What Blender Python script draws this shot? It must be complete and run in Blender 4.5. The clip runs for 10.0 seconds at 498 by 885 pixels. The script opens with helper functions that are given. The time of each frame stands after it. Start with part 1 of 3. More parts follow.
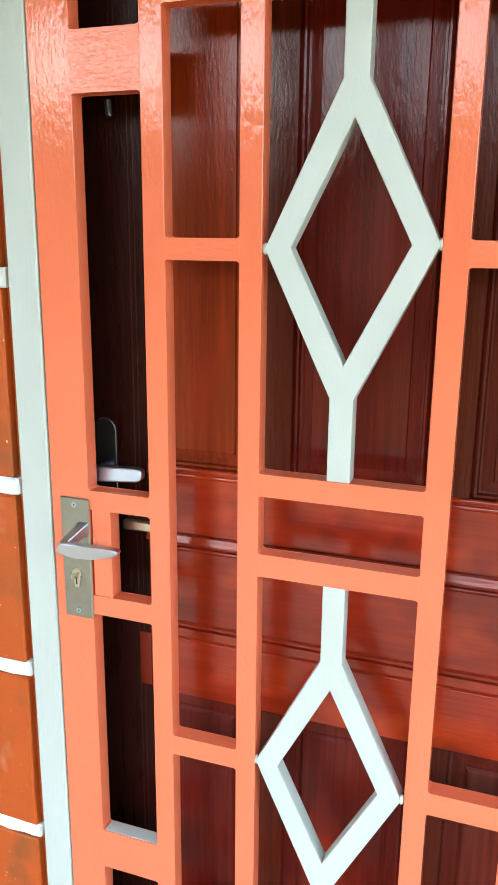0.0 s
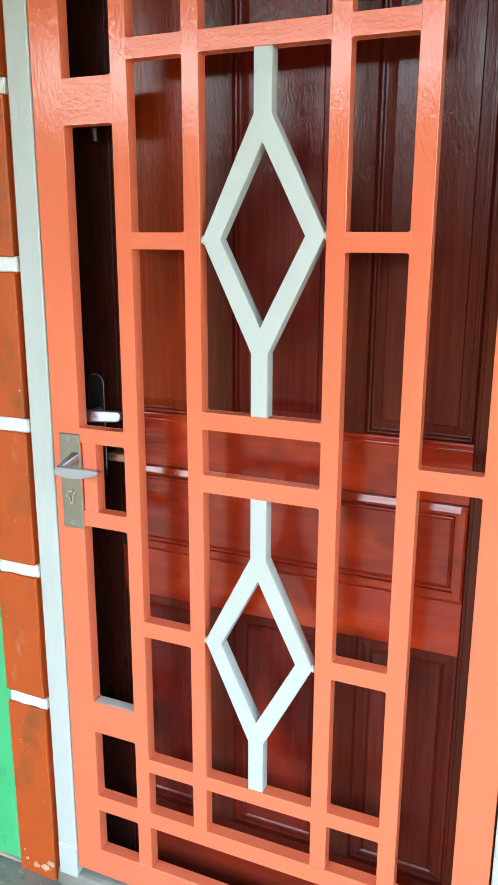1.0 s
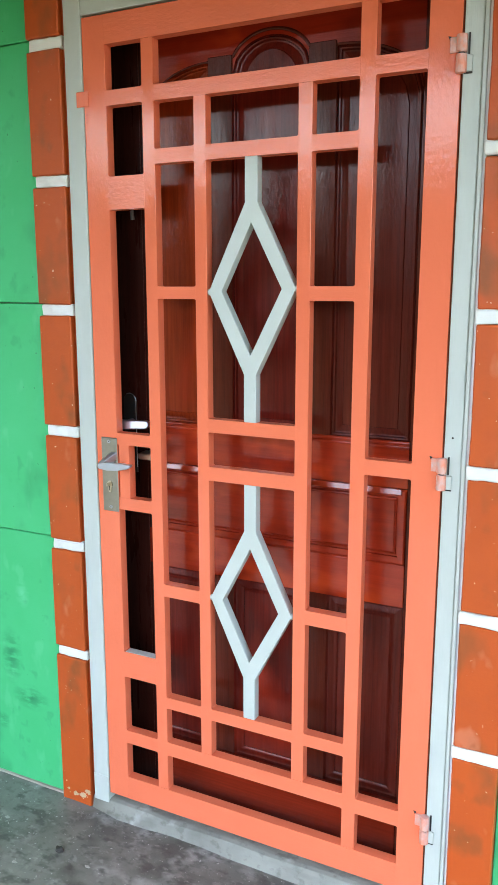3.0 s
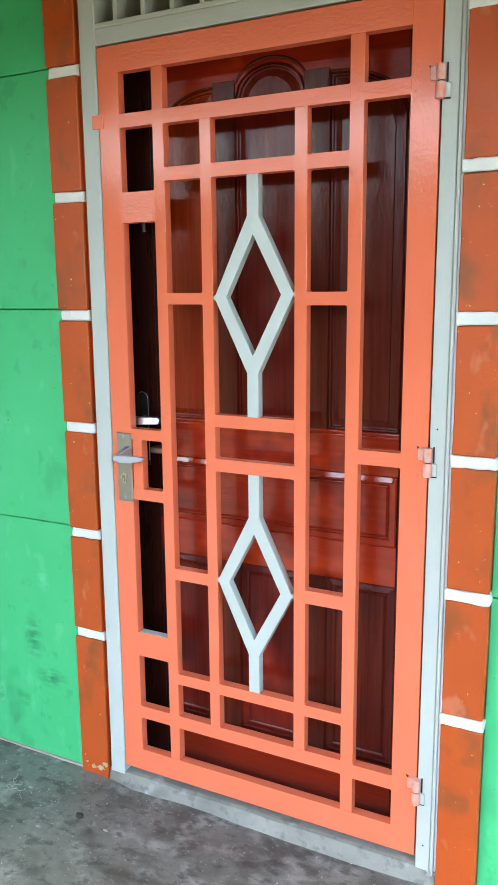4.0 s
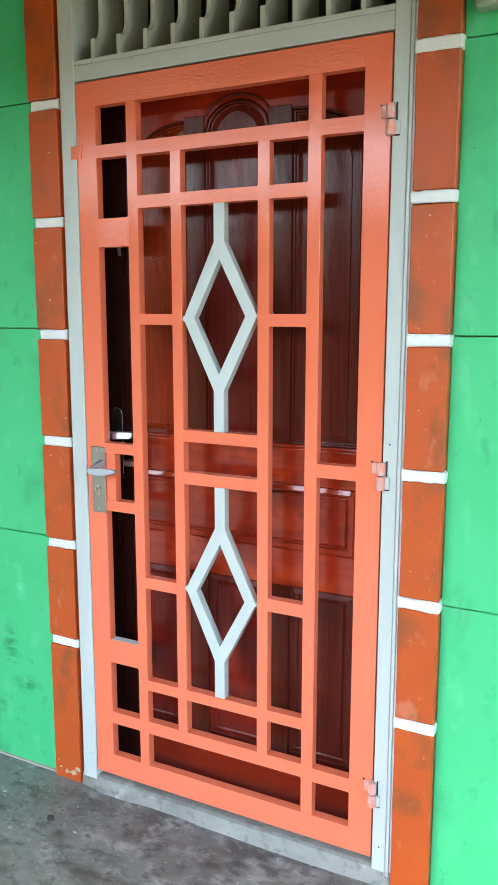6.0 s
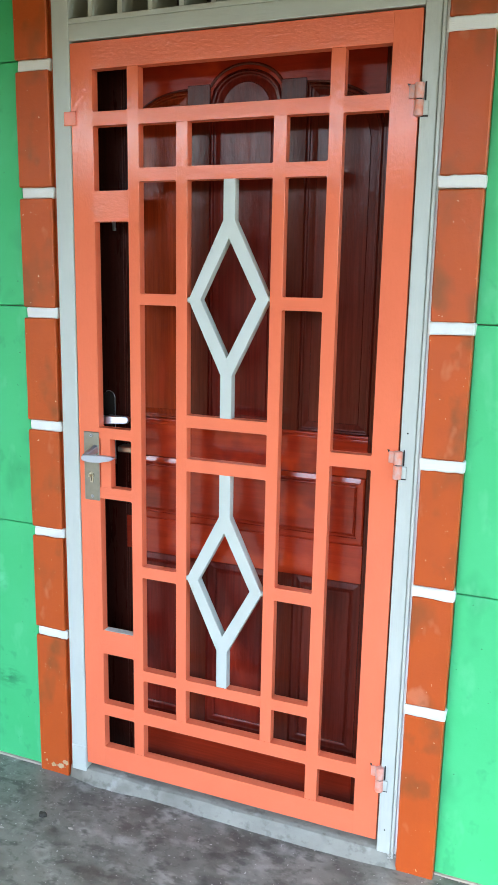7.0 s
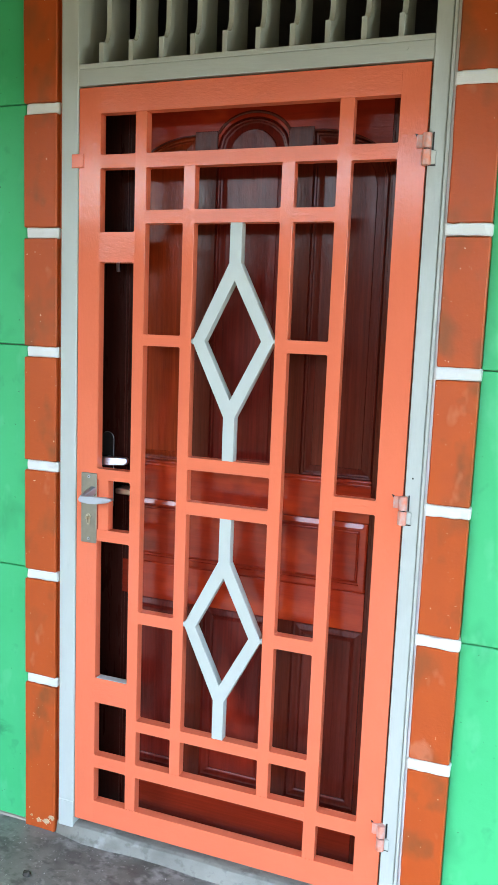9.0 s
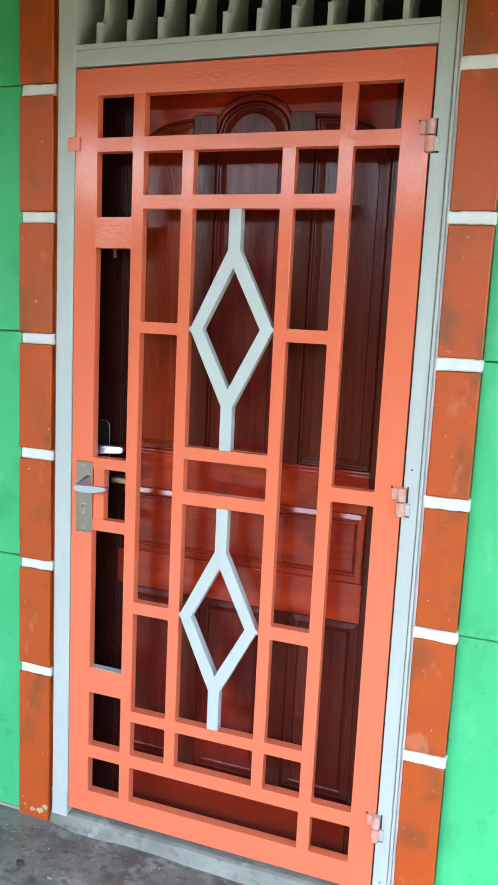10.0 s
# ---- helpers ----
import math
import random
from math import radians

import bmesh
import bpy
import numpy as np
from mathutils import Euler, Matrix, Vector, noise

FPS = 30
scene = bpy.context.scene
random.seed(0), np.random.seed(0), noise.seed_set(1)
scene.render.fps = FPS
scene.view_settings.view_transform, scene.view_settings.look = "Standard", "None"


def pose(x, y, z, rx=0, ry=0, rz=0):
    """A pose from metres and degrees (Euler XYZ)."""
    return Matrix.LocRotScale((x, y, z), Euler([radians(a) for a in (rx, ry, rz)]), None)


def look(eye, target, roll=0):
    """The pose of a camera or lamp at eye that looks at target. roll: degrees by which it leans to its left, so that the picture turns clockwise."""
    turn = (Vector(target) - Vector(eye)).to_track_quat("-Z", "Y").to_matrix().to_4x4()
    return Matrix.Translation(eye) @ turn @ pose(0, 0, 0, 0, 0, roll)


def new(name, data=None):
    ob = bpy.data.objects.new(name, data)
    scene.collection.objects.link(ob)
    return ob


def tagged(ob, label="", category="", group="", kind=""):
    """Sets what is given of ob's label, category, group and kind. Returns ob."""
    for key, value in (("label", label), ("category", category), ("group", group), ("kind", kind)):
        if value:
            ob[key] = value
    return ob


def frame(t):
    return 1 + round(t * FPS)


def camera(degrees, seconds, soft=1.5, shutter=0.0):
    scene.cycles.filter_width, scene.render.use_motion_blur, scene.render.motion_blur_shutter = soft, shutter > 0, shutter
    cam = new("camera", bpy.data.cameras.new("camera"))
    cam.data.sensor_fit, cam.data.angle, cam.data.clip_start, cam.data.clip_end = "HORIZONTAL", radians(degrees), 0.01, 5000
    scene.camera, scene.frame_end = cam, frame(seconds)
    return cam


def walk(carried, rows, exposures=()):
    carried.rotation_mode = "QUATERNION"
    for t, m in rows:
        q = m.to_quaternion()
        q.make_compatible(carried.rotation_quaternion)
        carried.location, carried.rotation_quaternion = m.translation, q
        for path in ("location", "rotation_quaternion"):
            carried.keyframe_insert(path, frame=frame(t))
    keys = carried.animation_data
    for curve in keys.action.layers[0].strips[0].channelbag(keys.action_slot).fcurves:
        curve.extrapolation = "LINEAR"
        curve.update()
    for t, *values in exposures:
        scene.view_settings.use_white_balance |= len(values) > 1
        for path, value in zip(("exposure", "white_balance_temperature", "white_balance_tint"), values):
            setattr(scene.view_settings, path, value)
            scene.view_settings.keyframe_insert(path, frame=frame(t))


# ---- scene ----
cam = camera(35.1, 10.0, soft=0.65)
PATH = [
    (0, (0.667, -0.979, 1.476), (0.027, 0.848, 0.972), 0.6),
    (0.5, (0.743, -1.176, 1.488), (0.053, 0.63, 0.976), 0.2),
    (1, (0.971, -1.234, 1.464), (0.195, 0.54, 0.964), 0.2),
    (1.5, (1.087, -1.385, 1.461), (0.274, 0.384, 1.003), 0.3),
    (2, (1.146, -1.552, 1.457), (0.341, 0.231, 1.041), 0.4),
    (2.5, (1.201, -1.585, 1.466), (0.361, 0.187, 1.07), 0.3),
    (2.7, (1.224, -1.592, 1.472), (0.362, 0.171, 1.08), 0.2),
    (3.8, (1.314, -1.757, 1.474), (0.44, 0.002, 1.096), -0.3),
    (4, (1.339, -1.767, 1.479), (0.447, -0.018, 1.101), -0.5),
    (4.5, (1.42, -1.793, 1.484), (0.472, -0.069, 1.125), -1.0),
    (5, (1.484, -1.817, 1.49), (0.516, -0.096, 1.176), -1.2),
    (5.5, (1.498, -1.815, 1.476), (0.548, -0.08, 1.176), -0.9),
    (5.7, (1.502, -1.805, 1.475), (0.563, -0.065, 1.168), -0.6),
    (6.8, (1.248, -1.863, 1.508), (0.527, -0.04, 1.118), 1.1),
    (7, (1.228, -1.848, 1.516), (0.524, -0.02, 1.111), 1.1),
    (7.5, (1.194, -1.846, 1.51), (0.49, -0.013, 1.136), 1.4),
    (8, (1.191, -1.853, 1.516), (0.48, -0.013, 1.188), 1.5),
    (8.5, (1.192, -1.845, 1.512), (0.498, 0.007, 1.22), 1.9),
    (9, (1.175, -1.845, 1.498), (0.501, 0.016, 1.214), 2.2),
    (9.5, (1.169, -1.834, 1.505), (0.503, 0.027, 1.198), 2.4),
    (10, (1.158, -1.828, 1.501), (0.502, 0.035, 1.185), 2.7),
]
walk(cam, [(t, look(eye, target, roll)) for t, eye, target, roll in PATH],
     exposures=[(0, 3.99, 7850, 5.5), (1, 3.94, 7650, 6.0), (2.5, 3.70, 7300, 7.5), (4, 3.71, 7200, 7.5), (5, 3.77, 7100, 7.5), (7, 3.72, 7050, 8.0), (10, 3.74, 7000, 8.0)])

# ---- world, sun, exposure ----
world = bpy.data.worlds.new("world")
scene.world = world
world.use_nodes = True
wn = world.node_tree
sky = wn.nodes.new("ShaderNodeTexSky")
sky.sky_type, sky.sun_disc = "NISHITA", False
sky.sun_elevation, sky.sun_rotation = radians(45), radians(225)
sky.air_density, sky.dust_density, sky.ozone_density = 1.0, 1.1, 1.5
bg = wn.nodes["Background"]
bg.inputs["Strength"].default_value = 0.15
wn.links.new(sky.outputs["Color"], bg.inputs["Color"])
sun = new("sun", bpy.data.lights.new("sun", "SUN"))
sun.data.energy, sun.data.angle, sun.data.color = 0.75, radians(20), (1.0, 0.93, 0.82)
sun.matrix_world = look((2.3, -2.75, 3.6), (0, 0, 0))


# ---- materials ----
def material(name, base, rough=0.5, metal=0.0, second=None, mix=0.5, scale=(8, 8, 8), detail=6.0, grain=None,
             grain_amount=0.25, bump=0.15, bump_scale=(120, 120, 120), coat=0.0, rough_var=0.12, vary=0.0, spots=None, stains=(), specular=0.5, bump_detail=4.0):
    """A node material: two noises (patches and grain), wear spots, single smeared stains, relief and uneven gloss."""
    m = bpy.data.materials.new(name)
    m.use_nodes = True
    nt = m.node_tree
    bsdf = nt.nodes["Principled BSDF"]
    coord = nt.nodes.new("ShaderNodeTexCoord").outputs["Object"]

    def noise_node(s, det=5.0, rgh=0.6):
        mp = nt.nodes.new("ShaderNodeMapping")
        mp.inputs["Scale"].default_value = s
        nt.links.new(coord, mp.inputs["Vector"])
        n = nt.nodes.new("ShaderNodeTexNoise")
        n.inputs["Scale"].default_value = 1.0
        n.inputs["Detail"].default_value = det
        n.inputs["Roughness"].default_value = rgh
        nt.links.new(mp.outputs["Vector"], n.inputs["Vector"])
        return n.outputs["Fac"]

    def ramp(fac, lo, hi, a=0.0, b=1.0):
        r = nt.nodes.new("ShaderNodeMapRange")
        for k, v in zip(("From Min", "From Max", "To Min", "To Max"), (lo, hi, a, b)):
            r.inputs[k].default_value = v
        nt.links.new(fac, r.inputs["Value"])
        return r.outputs["Result"]

    def mixed(fac, a, b, kind="MIX"):
        x = nt.nodes.new("ShaderNodeMix")
        x.data_type, x.blend_type = "RGBA", kind
        nt.links.new(fac, x.inputs[0])
        for sock, v in ((x.inputs[6], a), (x.inputs[7], b)):
            if isinstance(v, tuple):
                sock.default_value = (*v, 1)
            else:
                nt.links.new(v, sock)
        return x.outputs[2]

    colour = mixed(ramp(noise_node(scale, detail), 0.35, 0.68, 0, mix), base, second or tuple(0.8 * c for c in base))
    if grain:
        colour = mixed(ramp(noise_node(grain, 4.0, 0.7), 0.35, 0.7, 0, grain_amount), colour, tuple(0.35 * c for c in base))
    for tint, size, lo, hi, amount in spots or ():
        colour = mixed(ramp(noise_node(size, 3.0, 0.55), lo, hi, 0, amount), colour, tint)
    for tint, centre, radii, amount in stains:
        mp = nt.nodes.new("ShaderNodeMapping")
        mp.inputs["Scale"].default_value = tuple(1 / q for q in radii)
        mp.inputs["Location"].default_value = tuple(-c / q for c, q in zip(centre, radii))
        nt.links.new(coord, mp.inputs["Vector"])
        far = nt.nodes.new("ShaderNodeVectorMath")
        far.operation = "LENGTH"
        nt.links.new(mp.outputs["Vector"], far.inputs[0])
        blot = nt.nodes.new("ShaderNodeMath")
        blot.operation = "MULTIPLY"
        nt.links.new(ramp(far.outputs["Value"], 1.0, 0.1, 0, amount), blot.inputs[0])
        nt.links.new(ramp(noise_node((22, 22, 60), 4.0, 0.6), 0.38, 0.58), blot.inputs[1])
        colour = mixed(blot.outputs["Value"], colour, tint)
    if vary:
        info = nt.nodes.new("ShaderNodeObjectInfo").outputs["Random"]
        colour = mixed(ramp(info, 0, 1, 0, vary), colour, tuple(0.6 * c for c in base))
    nt.links.new(colour, bsdf.inputs["Base Color"])
    nt.links.new(ramp(noise_node(tuple(3 * s for s in scale), 4.0), 0.3, 0.7, rough - rough_var, rough + rough_var), bsdf.inputs["Roughness"])
    bsdf.inputs["Metallic"].default_value = metal
    bsdf.inputs["Coat Weight"].default_value = coat
    bsdf.inputs["Coat Roughness"].default_value = 0.07
    bsdf.inputs["Specular IOR Level"].default_value = specular
    if bump:
        b = nt.nodes.new("ShaderNodeBump")
        b.inputs["Strength"].default_value = bump
        b.inputs["Distance"].default_value = 0.002
        nt.links.new(noise_node(bump_scale, bump_detail, 0.65), b.inputs["Height"])
        nt.links.new(b.outputs["Normal"], bsdf.inputs["Normal"])
    return m


CORAL = (0.78, 0.172, 0.085)
coral_v = material("coral_enamel_upright", CORAL, 0.065, second=(0.73, 0.155, 0.075), scale=(9, 9, 4), bump=0.38, bump_scale=(150, 150, 58), bump_detail=2.5, rough_var=0.03, specular=0.29)
coral_h = material("coral_enamel_level", CORAL, 0.065, second=(0.73, 0.155, 0.075), scale=(4, 9, 9), bump=0.38, bump_scale=(58, 150, 150), bump_detail=2.5, rough_var=0.03, specular=0.29)
grey_v = material("pale_grey_paint", (0.475, 0.505, 0.460), 0.45, second=(0.41, 0.445, 0.41), scale=(14, 14, 3), bump=0.35, bump_scale=(190, 190, 16),
                  spots=[((0.34, 0.37, 0.35), (60, 60, 9), 0.66, 0.78, 0.45)])
grey_h = material("pale_grey_paint_level", (0.475, 0.505, 0.460), 0.45, second=(0.41, 0.445, 0.41), scale=(3, 14, 14), bump=0.35, bump_scale=(16, 190, 190),
                  spots=[((0.34, 0.37, 0.35), (9, 60, 60), 0.66, 0.78, 0.45)])
lozenge_paint = material("white_grey_enamel", (0.48, 0.515, 0.470), 0.4, second=(0.44, 0.475, 0.43), bump=0.3, bump_scale=(160, 160, 60))
SMEAR = (0.014, 0.20, 0.080)
STAINS = [(SMEAR, (-0.345, 0.012, 0.40), (0.045, 0.3, 0.10), 0.85), (SMEAR, (-0.280, 0.012, 0.278), (0.075, 0.3, 0.045), 0.9), (SMEAR, (-0.503, 0.012, 0.174), (0.02, 0.3, 0.025), 0.9),
          (SMEAR, (-0.394, 0.012, 0.176), (0.03, 0.3, 0.03), 0.8), ((0.16, 0.60, 0.33), (-0.291, 0.012, 0.603), (0.03, 0.3, 0.05), 0.5)]
green = material("green_wall_paint", (0.044, 0.45, 0.160), 0.48, second=(0.070, 0.50, 0.212), scale=(4, 4, 4), bump=0.3, bump_scale=(60, 60, 60), specular=0.3,
                 spots=[((0.018, 0.20, 0.085), (6, 6, 4.5), 0.58, 0.70, 0.4), ((0.13, 0.56, 0.27), (15, 15, 7), 0.60, 0.68, 0.28),
                        ((0.015, 0.06, 0.03), (75, 75, 75), 0.715, 0.75, 0.7), ((0.02, 0.22, 0.095), (17, 17, 13), 0.62, 0.70, 0.3)],
                 stains=STAINS)
rust = material("terracotta_paint", (0.50, 0.083, 0.014), 0.42, second=(0.42, 0.068, 0.014), scale=(9, 9, 9), bump=0.45, bump_scale=(80, 80, 80), vary=0.2, specular=0.3,
                spots=[((0.20, 0.070, 0.022), (7, 7, 5), 0.53, 0.64, 0.6), ((0.62, 0.22, 0.12), (12, 12, 7), 0.62, 0.70, 0.5), ((0.15, 0.060, 0.022), (14, 14, 10), 0.60, 0.68, 0.25),
                       ((0.80, 0.62, 0.45), (100, 100, 100), 0.725, 0.75, 0.85)])
white_band_paint = material("white_band_paint", (0.70, 0.70, 0.66), 0.5, second=(0.58, 0.58, 0.53), bump=0.5, bump_scale=(90, 90, 90))
plaster = material("worn_plaster", (0.42, 0.36, 0.30), 0.75, second=(0.30, 0.25, 0.2), scale=(30, 30, 30), bump=0.6)
flaked = material("flaked_patch", (0.55, 0.40, 0.25), 0.8, second=(0.40, 0.20, 0.10), scale=(90, 90, 90), bump=0.7)
concrete = material("stained_concrete", (0.202, 0.202, 0.178), 0.6, second=(0.120, 0.118, 0.102), mix=0.9, scale=(3.2, 3.2, 3.2), detail=9, bump=1.0, bump_scale=(38, 38, 38), rough_var=0.16,
                    spots=[((0.06, 0.057, 0.048), (5, 8, 6), 0.48, 0.62, 0.72), ((0.36, 0.36, 0.33), (9, 13, 11), 0.53, 0.66, 0.6),
                           ((0.045, 0.044, 0.037), (17, 26, 21), 0.53, 0.65, 0.68), ((0.05, 0.05, 0.042), (36, 52, 45), 0.55, 0.66, 0.3), ((0.30, 0.30, 0.27), (42, 60, 50), 0.60, 0.70, 0.4), ((0.04, 0.04, 0.038), (60, 60, 60), 0.62, 0.68, 0.3), ((0.55, 0.54, 0.52), (110, 110, 110), 0.69, 0.72, 0.8)])
sill_concrete = material("sill_concrete", (0.255, 0.252, 0.215), 0.65, second=(0.165, 0.160, 0.135), mix=0.8, scale=(5, 9, 9), bump=1.0, bump_scale=(50, 50, 50),
                         spots=[((0.50, 0.51, 0.48), (15, 15, 15), 0.64, 0.74, 0.3), ((0.13, 0.127, 0.105), (11, 18, 18), 0.56, 0.70, 0.5), ((0.11, 0.106, 0.088), (34, 44, 44), 0.54, 0.66, 0.55)])
yard = material("yard_earth", (0.105, 0.064, 0.009), 0.85, second=(0.082, 0.054, 0.008), scale=(0.6, 0.6, 0.6), bump=0.4, bump_scale=(12, 12, 12))
roof_under = material("roof_boards", (0.11, 0.062, 0.014), 0.7, second=(0.08, 0.046, 0.011), scale=(2, 8, 8))
# dark so that the door and gate reflect little below the sky
far_wall = material("dark_sky_blocker", (0.09, 0.080, 0.035), 0.8, second=(0.065, 0.06, 0.025), scale=(1.5, 1.5, 1.5))
room_paint = material("room_plaster", (0.30, 0.28, 0.25), 0.8, scale=(2, 2, 2))


def wood(name, base, upright, rough=0.17, coat=0.0, specular=0.23, patch=None):
    g = (130, 130, 3.5) if upright else (3.5, 130, 130)
    p = (16, 16, 1.6) if upright else (1.6, 16, 16)
    return material(name, base, rough, second=tuple(0.5 * c for c in base), mix=0.6, scale=p, grain=g, spots=patch, grain_amount=0.6 if upright else 0.3, bump=0.6 if upright else 0.3, specular=specular,
                    bump_scale=(170, 170, 32) if upright else (6, 170, 170), coat=coat, rough_var=0.07)


WARM = [((0.58, 0.062, 0.014), (4.5, 4.5, 7), 0.50, 0.64, 0.65), ((0.13, 0.010, 0.007), (6, 6, 5), 0.54, 0.66, 0.6)]
DEEP = [((0.36, 0.029, 0.011), (5, 5, 2.2), 0.56, 0.68, 0.5), ((0.10, 0.010, 0.006), (5, 5, 3), 0.54, 0.66, 0.5)]
rail_wood = wood("red_varnished_rail", (0.38, 0.029, 0.009), False, 0.16, 0.05, 0.4, WARM)
top_wood = wood("red_varnished_top_rail", (0.34, 0.026, 0.010), False, 0.2, 0.0, 0.16, WARM)
bead_wood = wood("glossy_red_bead", (0.40, 0.038, 0.010), False, 0.16, 0.25, 0.45)
panel_wood = wood("brown_varnished_panel", (0.155, 0.0145, 0.009), True, patch=DEEP)
brown_panel_wood = wood("dull_brown_varnished_panel", (0.135, 0.0185, 0.0105), True, 0.18, 0.0, 0.23)
red_panel_wood = wood("red_varnished_side_panel", (0.30, 0.034, 0.008), True, patch=DEEP)
midpanel_wood = wood("red_varnished_panel", (0.35, 0.027, 0.009), False, 0.18, 0.05, 0.4, WARM)
bottom_wood = wood("dark_red_rail", (0.20, 0.018, 0.007), False)
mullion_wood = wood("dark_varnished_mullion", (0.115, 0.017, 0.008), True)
# near-black base: the dark reflection on the glossy left stile is in the colour
stile_wood = wood("stile_dark_reflection", (0.030, 0.0055, 0.0035), True, 0.3, 0.0, 0.12)
groove_wood = wood("dark_stile_groove", (0.06, 0.009, 0.005), True, 0.3, 0.0, 0.15)
steel = material("brushed_steel", (0.40, 0.44, 0.50), 0.32, metal=1.0, second=(0.38, 0.42, 0.48), rough_var=0.02, scale=(20, 20, 20), bump=0.015, bump_scale=(40, 400, 400))
plate_steel = material("brushed_lock_plate", (0.29, 0.285, 0.24), 0.42, metal=0.9, scale=(30, 30, 30), bump=0.2, bump_scale=(400, 400, 40))
brass = material("old_nickel", (0.52, 0.48, 0.38), 0.35, metal=1.0)
dark_metal = material("dark_metal", (0.014, 0.012, 0.010), 0.5, metal=0.2)
hinge_paint = material("patchy_hinge_paint", (0.72, 0.22, 0.13), 0.42, second=(0.55, 0.42, 0.38), mix=0.9, scale=(55, 55, 40), bump=0.5)
switch_shell = material("aged_plastic", (0.22, 0.27, 0.19), 0.35, scale=(20, 20, 20), bump=0.05)
switch_white = material("white_plastic", (0.72, 0.74, 0.70), 0.35, scale=(20, 20, 20), bump=0.05)
dirt = material("dark_dirt", (0.035, 0.032, 0.026), 0.8, scale=(60, 60, 60), bump=0.6)
chip_mat = material("pale_chips", (0.40, 0.39, 0.35), 0.7, second=(0.2, 0.19, 0.17), scale=(60, 60, 60), bump=0.3)


# ---- builders ----
def finish(bm, name, mat, smooth=False):
    bmesh.ops.recalc_face_normals(bm, faces=bm.faces)
    me = bpy.data.meshes.new(name)
    bm.to_mesh(me)
    bm.free()
    me.materials.append(mat)
    if smooth:
        for p in me.polygons:
            p.use_smooth = True
    return me


def part(name, bm, mat, parent=None, label="", smooth=False):
    ob = new(name, finish(bm, name, mat, smooth))
    if parent:
        ob.parent = parent
        if parent.parent is None:
            ob.matrix_parent_inverse = parent.matrix_basis.inverted()
    return tagged(ob, label)


def thing(name, at, label, category, group="", kind=""):
    ob = new(name)
    ob.empty_display_size = 0.05
    ob.matrix_basis = Matrix.Translation(at)
    return tagged(ob, label, category, group, kind)


def soften(bm, width, segments=1):
    if width:
        bmesh.ops.bevel(bm, geom=list(bm.edges), offset=width, segments=segments, affect="EDGES", profile=0.5)
    return bm


def box(x0, x1, y0, y1, z0, z1, bevel=0.0, segments=1):
    b = bmesh.new()
    bmesh.ops.create_cube(b, size=1, matrix=Matrix.Translation(((x0 + x1) / 2, (y0 + y1) / 2, (z0 + z1) / 2)) @ Matrix.Diagonal((x1 - x0, y1 - y0, z1 - z0, 1)))
    return soften(b, bevel, segments)


def prism(outline, y0, y1, bevel=0.0):
    """An outline of (x, z) drawn out from y0 to y1."""
    b = bmesh.new()
    front = [b.verts.new((x, y0, z)) for x, z in outline]
    back = [b.verts.new((x, y1, z)) for x, z in outline]
    b.faces.new(front)
    b.faces.new(back[::-1])
    for i in range(len(outline)):
        j = (i + 1) % len(outline)
        b.faces.new((front[j], front[i], back[i], back[j]))
    return soften(b, bevel)


def side_prism(outline, x0, x1, bevel=0.0):
    """An outline of (y, z) drawn out from x0 to x1."""
    b = prism(outline, x0, x1, bevel)
    for v in b.verts:
        v.co = (v.co.y, v.co.x, v.co.z)
    return b


def rod(a, c, r0, r1=None, n=16, bevel=0.0):
    a, c = Vector(a), Vector(c)
    b = bmesh.new()
    turn = (c - a).to_track_quat("Z", "Y").to_matrix().to_4x4()
    bmesh.ops.create_cone(b, cap_ends=True, segments=n, radius1=r0, radius2=r1 if r1 is not None else r0, depth=(c - a).length,
                          matrix=Matrix.Translation((a + c) / 2) @ turn)
    if bevel:
        bmesh.ops.bevel(b, geom=[e for e in b.edges if any(len(f.verts) > 4 for f in e.link_faces)], offset=bevel, segments=2, affect="EDGES")
    return b


def roughen(bm, amount, cuts, keep_back=None, size=9.0):
    """Uneven hand-laid edges: subdivide and shift by noise."""
    bmesh.ops.subdivide_edges(bm, edges=list(bm.edges), cuts=cuts, use_grid_fill=True)
    for v in bm.verts:
        if keep_back is None or v.co.y < keep_back:
            v.co += amount * Vector((noise.noise(v.co * size), noise.noise(v.co * size + Vector((7, 3, 1))), noise.noise(v.co * size + Vector((1, 9, 4)))))
    return bm


def lean_back(bm, z0, slope):
    """Tilts a lever's face towards the sky and rounds its edges."""
    for v in bm.verts:
        v.co.y += (v.co.z - z0) * slope
    return soften(bm, 0.0025, 2)


# ---- ground, floor, roof and room ----
tagged(part("ground", box(-60, 60, -120, 3.4, -0.30, -0.14), yard), "rough grass and earth yard round the house", "ground", kind="structure")
fl = bmesh.new()
bmesh.ops.create_grid(fl, x_segments=150, y_segments=60, size=0.5, matrix=Matrix.Translation((0.5, -1.5, 0)) @ Matrix.Diagonal((7.0, 3.1, 1, 1)))
for v in fl.verts:
    v.co.z += 0.004 * noise.noise(v.co * 2.2) + 0.0022 * noise.noise(v.co * 11)
    v.co.z -= 0.002
ret = bmesh.ops.extrude_face_region(fl, geom=list(fl.faces))
for v in [g for g in ret["geom"] if isinstance(g, bmesh.types.BMVert)]:
    v.co.z = -0.14
floor = tagged(part("floor", fl, concrete, smooth=False), "dark stained worn concrete porch floor", "floor", kind="structure")
tagged(part("ceiling", box(-3.2, 3.2, -3.08, 0.24, 2.60, 2.66), roof_under), "plain porch ceiling boards above the door", "ceiling", kind="structure")
